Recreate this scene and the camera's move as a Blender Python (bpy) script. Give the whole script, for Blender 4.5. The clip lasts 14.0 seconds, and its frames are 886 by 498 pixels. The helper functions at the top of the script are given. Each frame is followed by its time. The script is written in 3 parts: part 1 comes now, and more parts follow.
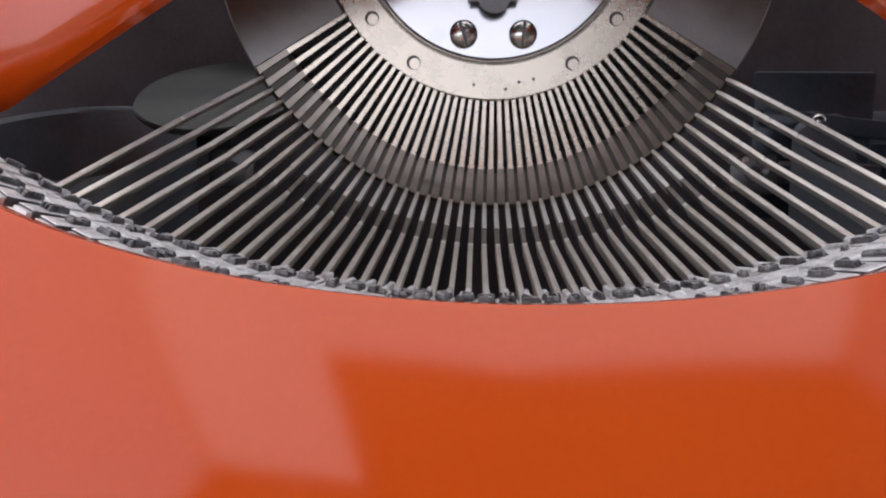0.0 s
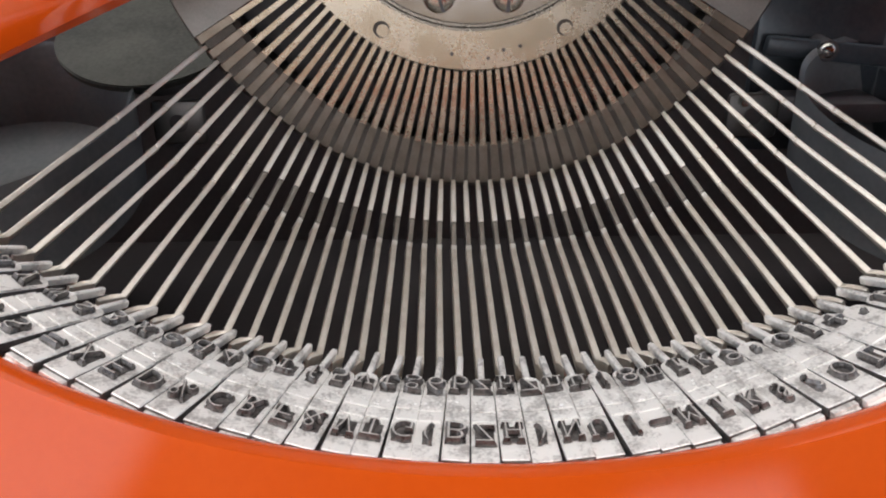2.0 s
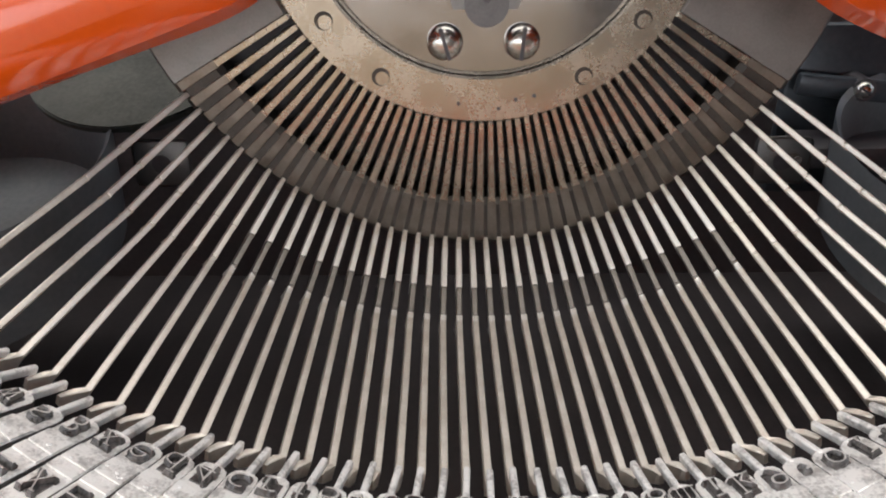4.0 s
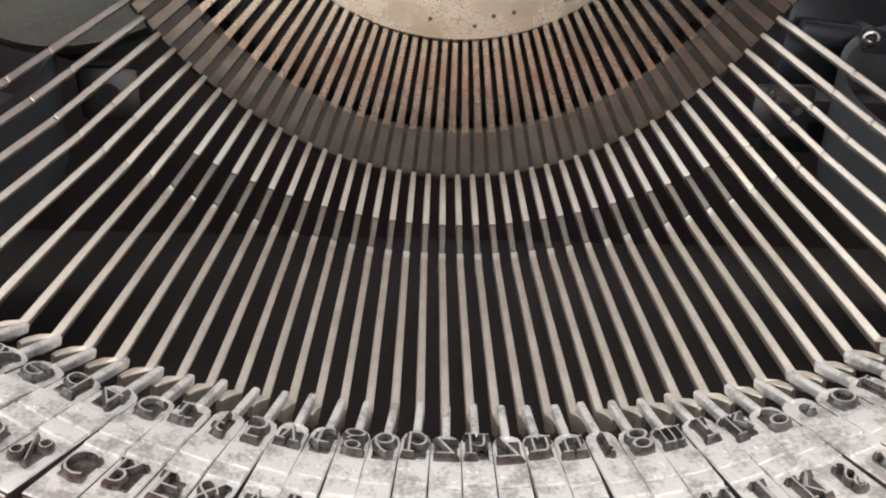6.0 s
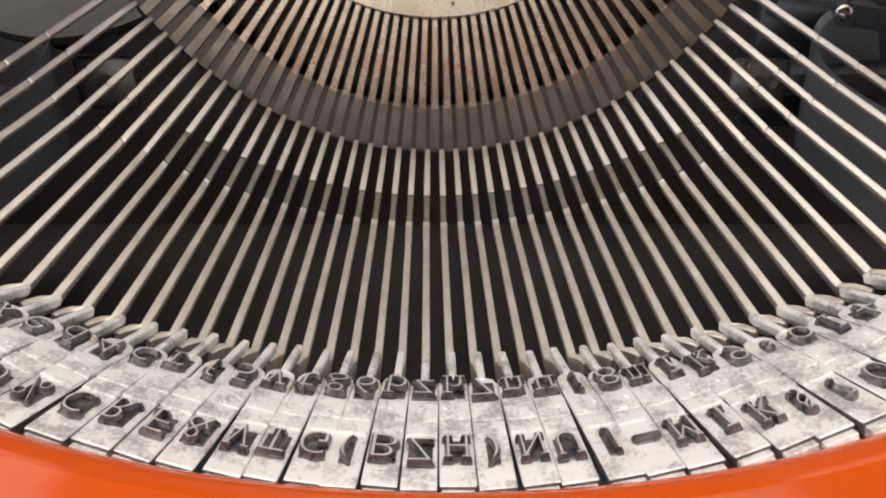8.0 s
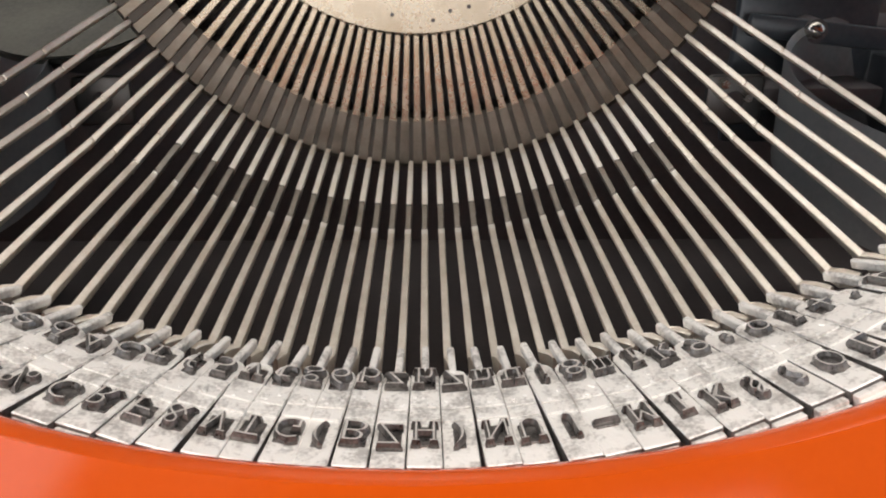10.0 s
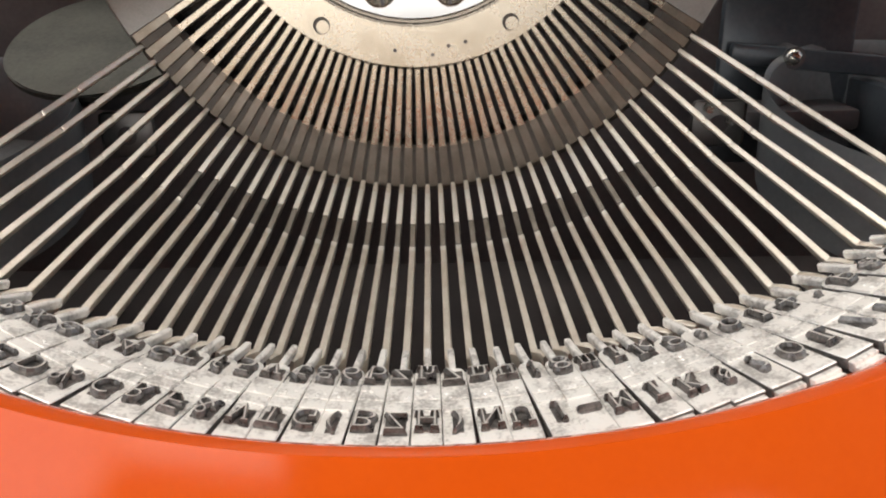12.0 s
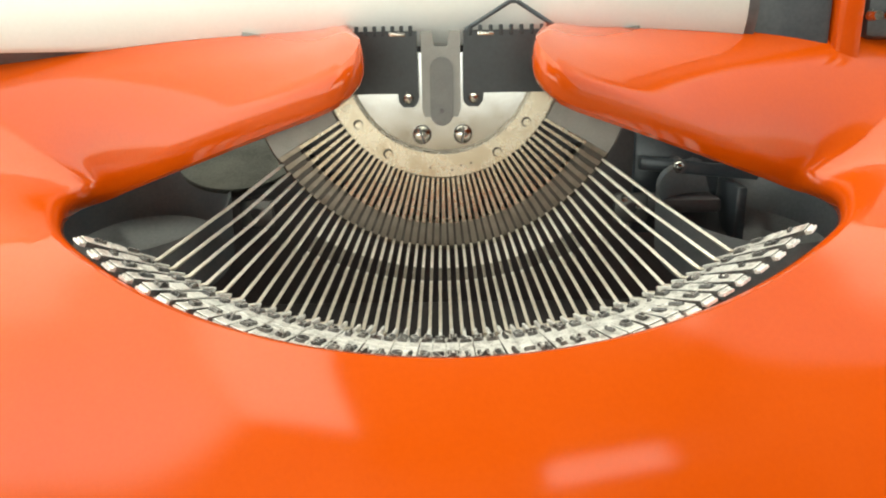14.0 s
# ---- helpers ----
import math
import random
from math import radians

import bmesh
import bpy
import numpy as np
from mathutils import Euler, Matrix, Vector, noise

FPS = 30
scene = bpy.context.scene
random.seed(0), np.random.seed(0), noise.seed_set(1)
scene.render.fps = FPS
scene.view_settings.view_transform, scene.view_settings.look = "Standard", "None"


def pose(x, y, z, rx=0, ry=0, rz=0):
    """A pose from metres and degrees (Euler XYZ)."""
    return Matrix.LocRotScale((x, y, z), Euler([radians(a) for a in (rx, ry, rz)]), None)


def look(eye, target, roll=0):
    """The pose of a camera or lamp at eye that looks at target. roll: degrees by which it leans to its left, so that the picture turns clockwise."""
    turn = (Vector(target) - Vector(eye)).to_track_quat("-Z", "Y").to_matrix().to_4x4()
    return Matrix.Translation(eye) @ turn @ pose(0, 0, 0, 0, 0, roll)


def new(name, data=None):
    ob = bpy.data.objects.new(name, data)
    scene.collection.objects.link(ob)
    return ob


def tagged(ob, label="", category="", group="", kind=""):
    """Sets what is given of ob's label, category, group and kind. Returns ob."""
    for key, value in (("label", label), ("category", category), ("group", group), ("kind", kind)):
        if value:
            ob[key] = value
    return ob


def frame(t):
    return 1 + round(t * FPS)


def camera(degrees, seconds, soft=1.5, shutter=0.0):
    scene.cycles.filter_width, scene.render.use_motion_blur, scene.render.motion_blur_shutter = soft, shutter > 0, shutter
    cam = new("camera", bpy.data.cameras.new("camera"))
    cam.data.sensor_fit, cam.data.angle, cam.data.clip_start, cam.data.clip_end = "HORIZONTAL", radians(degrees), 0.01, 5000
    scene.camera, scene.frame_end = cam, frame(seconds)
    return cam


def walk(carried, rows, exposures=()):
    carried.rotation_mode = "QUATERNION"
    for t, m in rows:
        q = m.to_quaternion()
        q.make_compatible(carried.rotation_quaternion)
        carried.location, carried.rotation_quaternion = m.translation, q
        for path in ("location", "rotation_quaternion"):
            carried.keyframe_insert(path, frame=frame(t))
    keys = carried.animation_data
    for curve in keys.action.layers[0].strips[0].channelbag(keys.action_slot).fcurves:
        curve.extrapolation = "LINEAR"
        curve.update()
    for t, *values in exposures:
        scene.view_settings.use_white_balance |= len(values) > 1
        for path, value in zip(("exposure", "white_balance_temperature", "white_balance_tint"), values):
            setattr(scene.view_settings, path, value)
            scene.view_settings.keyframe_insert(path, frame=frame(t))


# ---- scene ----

# The machine is laid out in its own frame, leaned back 15 degrees on the table.
TM = Matrix.Translation((0, 0, 0.125)) @ Matrix.Rotation(radians(-15), 4, "X")
cam = camera(59.8, 14.0, soft=2.0)
ROWS = [
    (0.0, -0.0027, -0.0006, -0.0023, -10.07, -0.39, 2.56),
    (0.5, -0.0037, 0.0010, 0.0080, -17.54, -0.41, 2.09),
    (1.0, -0.0045, 0.0069, 0.0182, -21.38, -0.50, 1.60),
    (1.5, -0.0038, 0.0154, 0.0207, -23.72, -0.20, 0.78),
    (2.0, -0.0065, 0.0209, 0.0292, -25.38, 0.51, -0.71),
    (2.5, -0.0069, 0.0255, 0.0335, -25.45, 1.12, -1.84),
    (5.0, -0.0066, 0.0409, 0.0309, -26.43, -0.35, 0.29),
    (5.5, -0.0042, 0.0411, 0.0251, -25.91, -1.56, -0.77),
    (6.0, -0.0035, 0.0430, 0.0209, -25.81, -1.73, -0.58),
    (6.5, -0.0007, 0.0399, 0.0210, -25.79, -0.66, -0.30),
    (7.0, -0.0010, 0.0389, 0.0192, -25.74, -0.64, -0.36),
    (7.5, 0.0006, 0.0373, 0.0181, -25.25, -0.07, -0.22),
    (8.0, -0.0005, 0.0369, 0.0181, -25.44, -0.36, -0.77),
    (10.5, 0.0030, 0.0317, 0.0166, -23.18, 0.01, -0.72),
    (11.0, 0.0024, 0.0320, 0.0143, -23.89, 0.11, -1.27),
    (11.5, 0.0040, 0.0284, 0.0156, -22.73, 0.33, -0.12),
    (12.0, 0.0038, 0.0232, 0.0178, -20.99, 1.09, -0.35),
    (12.5, 0.0015, 0.0116, 0.0220, -20.73, 0.60, -1.17),
    (13.0, 0.0008, -0.0033, 0.0278, -19.93, -0.35, -0.80),
    (13.2, 0.0012, -0.0075, 0.0301, -20.26, -0.20, -1.06),
    (13.5, 0.0016, -0.0235, 0.0349, -18.62, 0.47, -0.92),
    (14.0, 0.0004, -0.0633, 0.0416, -16.14, 0.94, -0.07),
]
walk(cam, [(t, TM @ pose(x, y, z, 90 + pitch, roll, yaw)) for t, x, y, z, pitch, roll, yaw in ROWS], [(0.0, -0.52, 5750, 16), (0.5, -0.38, 6000, 14), (1.5, -0.26, 6100, 11), (2.5, -0.03, 6150, 10), (5.0, -0.08, 6200, 10), (8.0, 0.0, 6450, 10), (11.0, 0.02, 6550, 9), (13.0, 0.22, 6700, 3), (14.0, 0.36, 6850, -6)])

# ---- light ----
world = bpy.data.worlds.new("world")
world.use_nodes = True
scene.world = world
sky = world.node_tree.nodes.new("ShaderNodeTexSky")
sky.sky_type, sky.sun_disc = "NISHITA", False
sky.sun_elevation, sky.sun_rotation = radians(40), radians(200)
world.node_tree.links.new(sky.outputs[0], world.node_tree.nodes["Background"].inputs[0])
world.node_tree.nodes["Background"].inputs[1].default_value = 0.12


def area_lamp(name, at, to, w, h, watts, colour):
    data = bpy.data.lights.new(name, "AREA")
    data.shape, data.size, data.size_y, data.energy, data.color = "RECTANGLE", w, h, watts, colour
    ob = new(name, data)
    ob.matrix_world = look(at, to)
    return ob


# added area lamps stand in for unseen bright ceiling and walls, round the dark block
area_lamp("ceiling_fill_left", (-1.43, -0.17, 2.36), (-1.43, -0.17, 0), 1.10, 3.30, 27, (1.0, 0.96, 0.91))
area_lamp("ceiling_fill_right", (0.55, 0.32, 2.36), (0.55, 0.32, 0), 2.84, 2.36, 50, (1.0, 0.96, 0.91))
area_lamp("left_wall_fill", (-1.97, -0.17, 1.28), (0, -0.17, 1.28), 3.30, 2.08, 31, (1.0, 0.96, 0.90))
area_lamp("right_wall_fill", (1.97, 0.32, 1.28), (0, 0.32, 1.28), 2.36, 2.08, 9, (0.95, 0.98, 1.0))
# unseen front windows, inferred from bright patches mirrored in plate and enamel
area_lamp("front_window_light", (-0.76, -1.97, 0.79), (-0.76, 0, 0.79), 2.28, 0.58, 11.5, (1.0, 0.95, 0.88))
area_lamp("transom_light", (1.40, -1.97, 1.86), (1.40, 0, 1.86), 1.05, 0.34, 2.2, (1.0, 0.97, 0.93))


# ---- materials ----
def nodes_of(name):
    m = bpy.data.materials.new(name)
    m.use_nodes = True
    t = m.node_tree
    return m, t, t.nodes["Principled BSDF"]


def surface(name, colour, colour2=None, rough=0.5, rough2=None, metal=0.0, scale=400.0, fine=3000.0, bump=0.0, coat=0.0, spec=0.5, contrast=(0.35, 0.65)):
    """A procedural surface: two colours mixed by coarse and fine noise, uneven gloss and fine relief, in metres."""
    m, t, p = nodes_of(name)
    n, l = t.nodes, t.links
    co = n.new("ShaderNodeTexCoord")
    a = n.new("ShaderNodeTexNoise")
    a.inputs["Scale"].default_value, a.inputs["Detail"].default_value = scale, 6
    b = n.new("ShaderNodeTexNoise")
    b.inputs["Scale"].default_value, b.inputs["Detail"].default_value = fine, 3
    l.new(co.outputs["Object"], a.inputs["Vector"])
    l.new(co.outputs["Object"], b.inputs["Vector"])
    mix = n.new("ShaderNodeMath")
    mix.operation = "MULTIPLY_ADD"
    mix.inputs[1].default_value = 0.35
    l.new(b.outputs["Fac"], mix.inputs[0])
    half = n.new("ShaderNodeMath")
    half.operation = "MULTIPLY"
    half.inputs[1].default_value = 0.65
    l.new(a.outputs["Fac"], half.inputs[0])
    l.new(half.outputs[0], mix.inputs[2])
    ramp = n.new("ShaderNodeValToRGB")
    ramp.color_ramp.elements[0].position, ramp.color_ramp.elements[1].position = contrast
    ramp.color_ramp.elements[0].color = (*colour, 1)
    ramp.color_ramp.elements[1].color = (*(colour2 or colour), 1)
    l.new(mix.outputs[0], ramp.inputs["Fac"])
    l.new(ramp.outputs["Color"], p.inputs["Base Color"])
    r = n.new("ShaderNodeMapRange")
    r.inputs["From Min"].default_value, r.inputs["From Max"].default_value = 0.3, 0.7
    r.inputs["To Min"].default_value, r.inputs["To Max"].default_value = rough, rough2 if rough2 is not None else rough
    l.new(mix.outputs[0], r.inputs["Value"])
    l.new(r.outputs["Result"], p.inputs["Roughness"])
    p.inputs["Metallic"].default_value = metal
    p.inputs["Coat Weight"].default_value = coat
    p.inputs["Coat Roughness"].default_value = 0.04
    p.inputs["Specular IOR Level"].default_value = spec
    if bump:
        bp = n.new("ShaderNodeBump")
        bp.inputs["Strength"].default_value, bp.inputs["Distance"].default_value = bump, 0.0002
        l.new(mix.outputs[0], bp.inputs["Height"])
        l.new(bp.outputs["Normal"], p.inputs["Normal"])
    return m


ORANGE = surface("orange_enamel", (0.57, 0.070, 0.003), (0.61, 0.081, 0.005), 0.08, 0.14, scale=30, fine=900)
STEEL = surface("brushed_steel", (0.38, 0.37, 0.37), (0.47, 0.455, 0.45), 0.10, 0.19, 1.0, 180, 2500, 0.03)
TOOTH = surface("segment_steel", (0.45, 0.392, 0.318), (0.57, 0.505, 0.415), 0.20, 0.33, 1.0, 250, 2600, 0.05)
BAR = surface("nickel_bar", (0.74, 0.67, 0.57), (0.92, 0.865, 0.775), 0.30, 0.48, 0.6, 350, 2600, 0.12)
# darker and lighter copies of the bar nickel for its tilted faces' reflections
BAR_SHADE = surface("nickel_bar_dark_reflection", (0.22, 0.20, 0.175), (0.33, 0.30, 0.265), 0.30, 0.48, 0.7, 350, 2600, 0.12)
BAR_GLINT = surface("nickel_bar_glint", (0.86, 0.82, 0.75), (0.95, 0.92, 0.87), 0.28, 0.42, 0.5, 350, 2600, 0.08)
TYPE = surface("cast_type_metal", (0.54, 0.52, 0.495), (0.95, 0.93, 0.895), 0.32, 0.50, 0.45, 420, 2400, 0.8, contrast=(0.38, 0.52))
INK = surface("inked_type", (0.05, 0.046, 0.045), (0.25, 0.235, 0.225), 0.24, 0.42, 0.7, 700, 3000, 0.3)
# grime on the heads' flanks, darkened further for the shade in the gaps
GRIME_SHADE = surface("grimy_shaded_type_flank", (0.07, 0.066, 0.063), (0.22, 0.21, 0.20), 0.45, 0.65, 0.4, 600, 2600, 0.3)
FACE = surface("worn_type_face", (0.62, 0.60, 0.57), (0.90, 0.87, 0.83), 0.3, 0.45, 0.6, 900, 3000, 0.2)
# black lifted and tinted, so that the veiling haze sits in the colour
BLACK = surface("black_japan_haze_lifted", (0.080, 0.074, 0.080), (0.130, 0.120, 0.128), 0.32, 0.5, 0.0, 80, 900, 0.1)
RIM = surface("dark_rim_steel", (0.065, 0.058, 0.052), (0.115, 0.103, 0.092), 0.42, 0.55, 0.8, 250, 2600, 0.1)
# darker copy of the tooth steel; the rim's dark reflection is put into it
HEEL = surface("tooth_end_dark_reflection", (0.24, 0.215, 0.185), (0.34, 0.305, 0.265), 0.28, 0.42, 1.0, 300, 2600, 0.08)
GUIDE = surface("dull_guide_steel", (0.25, 0.245, 0.24), (0.34, 0.33, 0.32), 0.42, 0.55, 1.0, 180, 2500, 0.08)
TONGUE = surface("grey_tongue_steel", (0.13, 0.128, 0.13), (0.20, 0.195, 0.195), 0.35, 0.5, 0.8, 180, 2500, 0.08)
GREY = surface("dark_grey_plate", (0.055, 0.066, 0.080), (0.095, 0.110, 0.128), 0.28, 0.42, 0.2, 90, 900, 0.1)
# pan darkened where light falls in, rear plate lightened where it stands in shade
PAN = surface("dark_pan_dimmed", (0.040, 0.034, 0.035), (0.068, 0.058, 0.058), 0.6, 0.75, 0.0, 60, 900, 0.1, spec=0.3)
REAR = surface("black_plate_shade_lifted", (0.12, 0.104, 0.107), (0.18, 0.157, 0.16), 0.45, 0.6, 0.0, 60, 900, 0.1)
CUP = surface("blue_grey_cup_enamel", (0.17, 0.185, 0.20), (0.25, 0.265, 0.28), 0.28, 0.42, 0.1, 50, 900, 0.1)
SCREW = surface("nickel_screw", (0.60, 0.57, 0.52), (0.74, 0.71, 0.66), 0.18, 0.3, 1.0, 300, 2500, 0.05)
CARD = surface("blue_black_card_plate", (0.022, 0.025, 0.030), (0.042, 0.047, 0.055), 0.30, 0.45, 0.1, 90, 900, 0.1)
SPOOL = surface("dull_spool_metal", (0.035, 0.036, 0.033), (0.11, 0.11, 0.098), 0.28, 0.5, 0.7, 90, 1200, 0.15)
PAPER = surface("white_paper", (0.80, 0.79, 0.77), (0.85, 0.84, 0.82), 0.8, 0.9, 0, 40, 900, 0.05)
WALL = surface("painted_wall", (0.72, 0.71, 0.69), (0.78, 0.77, 0.75), 0.8, 0.9, 0, 3, 80, 0.05)
# dark and tan walls out of view, coloured for what metal and enamel mirror
DARKWALL = surface("dark_reflection_panel", (0.10, 0.09, 0.085), (0.16, 0.14, 0.13), 0.9, 0.9, 0, 4, 90, 0.1)
TANWALL = surface("tan_reflection_panel", (0.60, 0.48, 0.34), (0.68, 0.55, 0.40), 0.8, 0.9, 0, 4, 90, 0.1)
WOOD = surface("table_wood", (0.30, 0.19, 0.11), (0.42, 0.28, 0.17), 0.4, 0.55, 0, 12, 200, 0.1)


# ---- helpers for things ----
def part(name, bm, material, parent, label="", smooth=True, local=True):
    """Link a bmesh as one mesh object under a thing or a part."""
    bmesh.ops.recalc_face_normals(bm, faces=bm.faces)
    me = bpy.data.meshes.new(name)
    if local:
        bm.transform(TM)
    bm.to_mesh(me)
    bm.free()
    for m in (material if isinstance(material, (list, tuple)) else [material]):
        me.materials.append(m)
    if smooth:
        me.polygons.foreach_set("use_smooth", [True] * len(me.polygons))
        me.set_sharp_from_angle(angle=radians(35))
    ob = new(name, me)
    if parent:
        ob.parent = parent
        ob.matrix_parent_inverse = parent.matrix_basis.inverted() if parent.type == "EMPTY" else Matrix()
    if label:
        ob["label"] = label
    return ob


def thing(name, at, label, category, group="", kind=""):
    ob = new(name)
    ob.matrix_basis = Matrix.Translation(at)
    ob.empty_display_size = 0.02
    return tagged(ob, label, category, group, kind)


def box(bm, lo, hi, bevel=0.0, m=None):
    g = bmesh.ops.create_cube(bm, size=1)
    c = [(a + b) / 2 for a, b in zip(lo, hi)]
    d = [b - a for a, b in zip(lo, hi)]
    bmesh.ops.transform(bm, verts=g["verts"], matrix=(m or Matrix()) @ Matrix.Translation(c) @ Matrix.Diagonal((*d, 1)))
    if bevel:
        es = list({e for v in g["verts"] for e in v.link_edges})
        bmesh.ops.bevel(bm, geom=es, offset=bevel, segments=2, affect="EDGES", profile=0.5)
    return bm


def cyl(bm, a, b, r, r2=None, n=24):
    a, b = Vector(a), Vector(b)
    g = bmesh.ops.create_cone(bm, cap_ends=True, segments=n, radius1=r, radius2=r if r2 is None else r2, depth=(b - a).length)
    rot = (b - a).to_track_quat("Z", "Y").to_matrix().to_4x4()
    bmesh.ops.transform(bm, verts=g["verts"], matrix=Matrix.Translation((a + b) / 2) @ rot)
    return g["verts"]


def strip(bm, rings, close=False):
    """Skin a list of equal rings of points."""
    vs = [[bm.verts.new(p) for p in r] for r in rings]
    n = len(vs[0])
    for a, b in zip(vs, vs[1:]):
        for i in range(n if close else n - 1):
            bm.faces.new((a[i], a[(i + 1) % n], b[(i + 1) % n], b[i]))
    return vs


# ---- the room: unseen, added to close the place and shape reflections ----
def slab(name, lo, hi, mat, label="", kind="structure"):
    ob = part(name, box(bmesh.new(), lo, hi), mat, None, local=False, smooth=False)
    return tagged(ob, label, kind=kind)


slab("floor", (-2, -2, -0.80), (2, 1.6, -0.75), WOOD, "brown wooden room floor under the table")
slab("ceiling", (-2, -2, 2.4), (2, 1.6, 2.45), WALL, "plain white painted ceiling of the room")
slab("wall_back", (-2, 1.6, -0.75), (2, 1.68, 2.4), WALL, "plain white painted wall behind the table")
for side, x0, x1, y0 in (("left", -2.08, -2.0, -1.82), ("right", 2.0, 2.08, -0.86)):
    slab(f"wall_{side}", (x0, -2, -0.75), (x1, 1.6, 0.22), WALL, "unseen white wall below the added side lamp")
    slab(f"wall_{side}_top", (x0, -2, 2.34), (x1, 1.6, 2.4), WALL, "unseen white wall over the added side lamp")
    slab(f"wall_{side}_near", (x0, -2, 0.22), (x1, y0, 2.34), DARKWALL, "unseen dark wall beside the added side lamp")
    slab(f"wall_{side}_far", (x0, 1.48, 0.22), (x1, 1.6, 2.34), WALL, "unseen white wall beside the added side lamp")
slab("wall_front", (-2, -2.08, -0.75), (2, -2, -0.25), DARKWALL, "unseen dark foot of the added front wall")
slab("wall_front_panel", (-2, -2.08, -0.25), (0.38, -2, 0.50), TANWALL, "unseen tan wall added for the steel to mirror")
slab("wall_front_top", (-2, -2.08, 2.04), (2, -2, 2.4), DARKWALL, "unseen dark wall added over the transom window")
slab("wall_front_middle", (-2, -2.08, 1.08), (2, -2, 1.68), DARKWALL, "unseen dark wall added between the two windows")
slab("wall_front_near", (-2, -2.08, 1.68), (0.87, -2, 2.04), DARKWALL, "unseen dark wall added beside the transom window")
slab("wall_front_far", (1.93, -2.08, 1.68), (2, -2, 2.04), DARKWALL, "unseen dark wall added beside the transom window")
slab("wall_front_low", (0.38, -2.08, -0.25), (2, -2, 1.08), DARKWALL, "unseen dark wall added beside the front window")
# added out of view: gives the enamel its dark rectangular reflection
slab("dark_reflection_block", (-0.84, -1.99, 2.22), (1.99, -0.88, 2.39), DARKWALL, "unseen dark block added to darken a patch of reflection")
table = thing("table", (0, 0.2, -0.75), "brown wooden table under the typewriter", "table")
part("tabletop", box(bmesh.new(), (-0.7, -0.35, -0.03), (0.7, 0.75, 0.0), 0.004), WOOD, table, local=False)
for x in (-0.64, 0.64):
    for y in (-0.29, 0.69):
        part("leg", box(bmesh.new(), (x - 0.03, y - 0.03, -0.75), (x + 0.03, y + 0.03, -0.03), 0.003), WOOD, table, local=False)

# ---- the typewriter ----
machine = thing("typewriter", (0, 0.14, 0), "glossy orange portable typewriter with open type basket", "typewriter")


def rim(x):
    """The front edge of the basket opening."""
    return 0.0823 + 3.3 * x * x + 60 * x ** 4


def rim_z(x):
    return -0.0235 + 0.37 * (rim(x) - 0.0823)


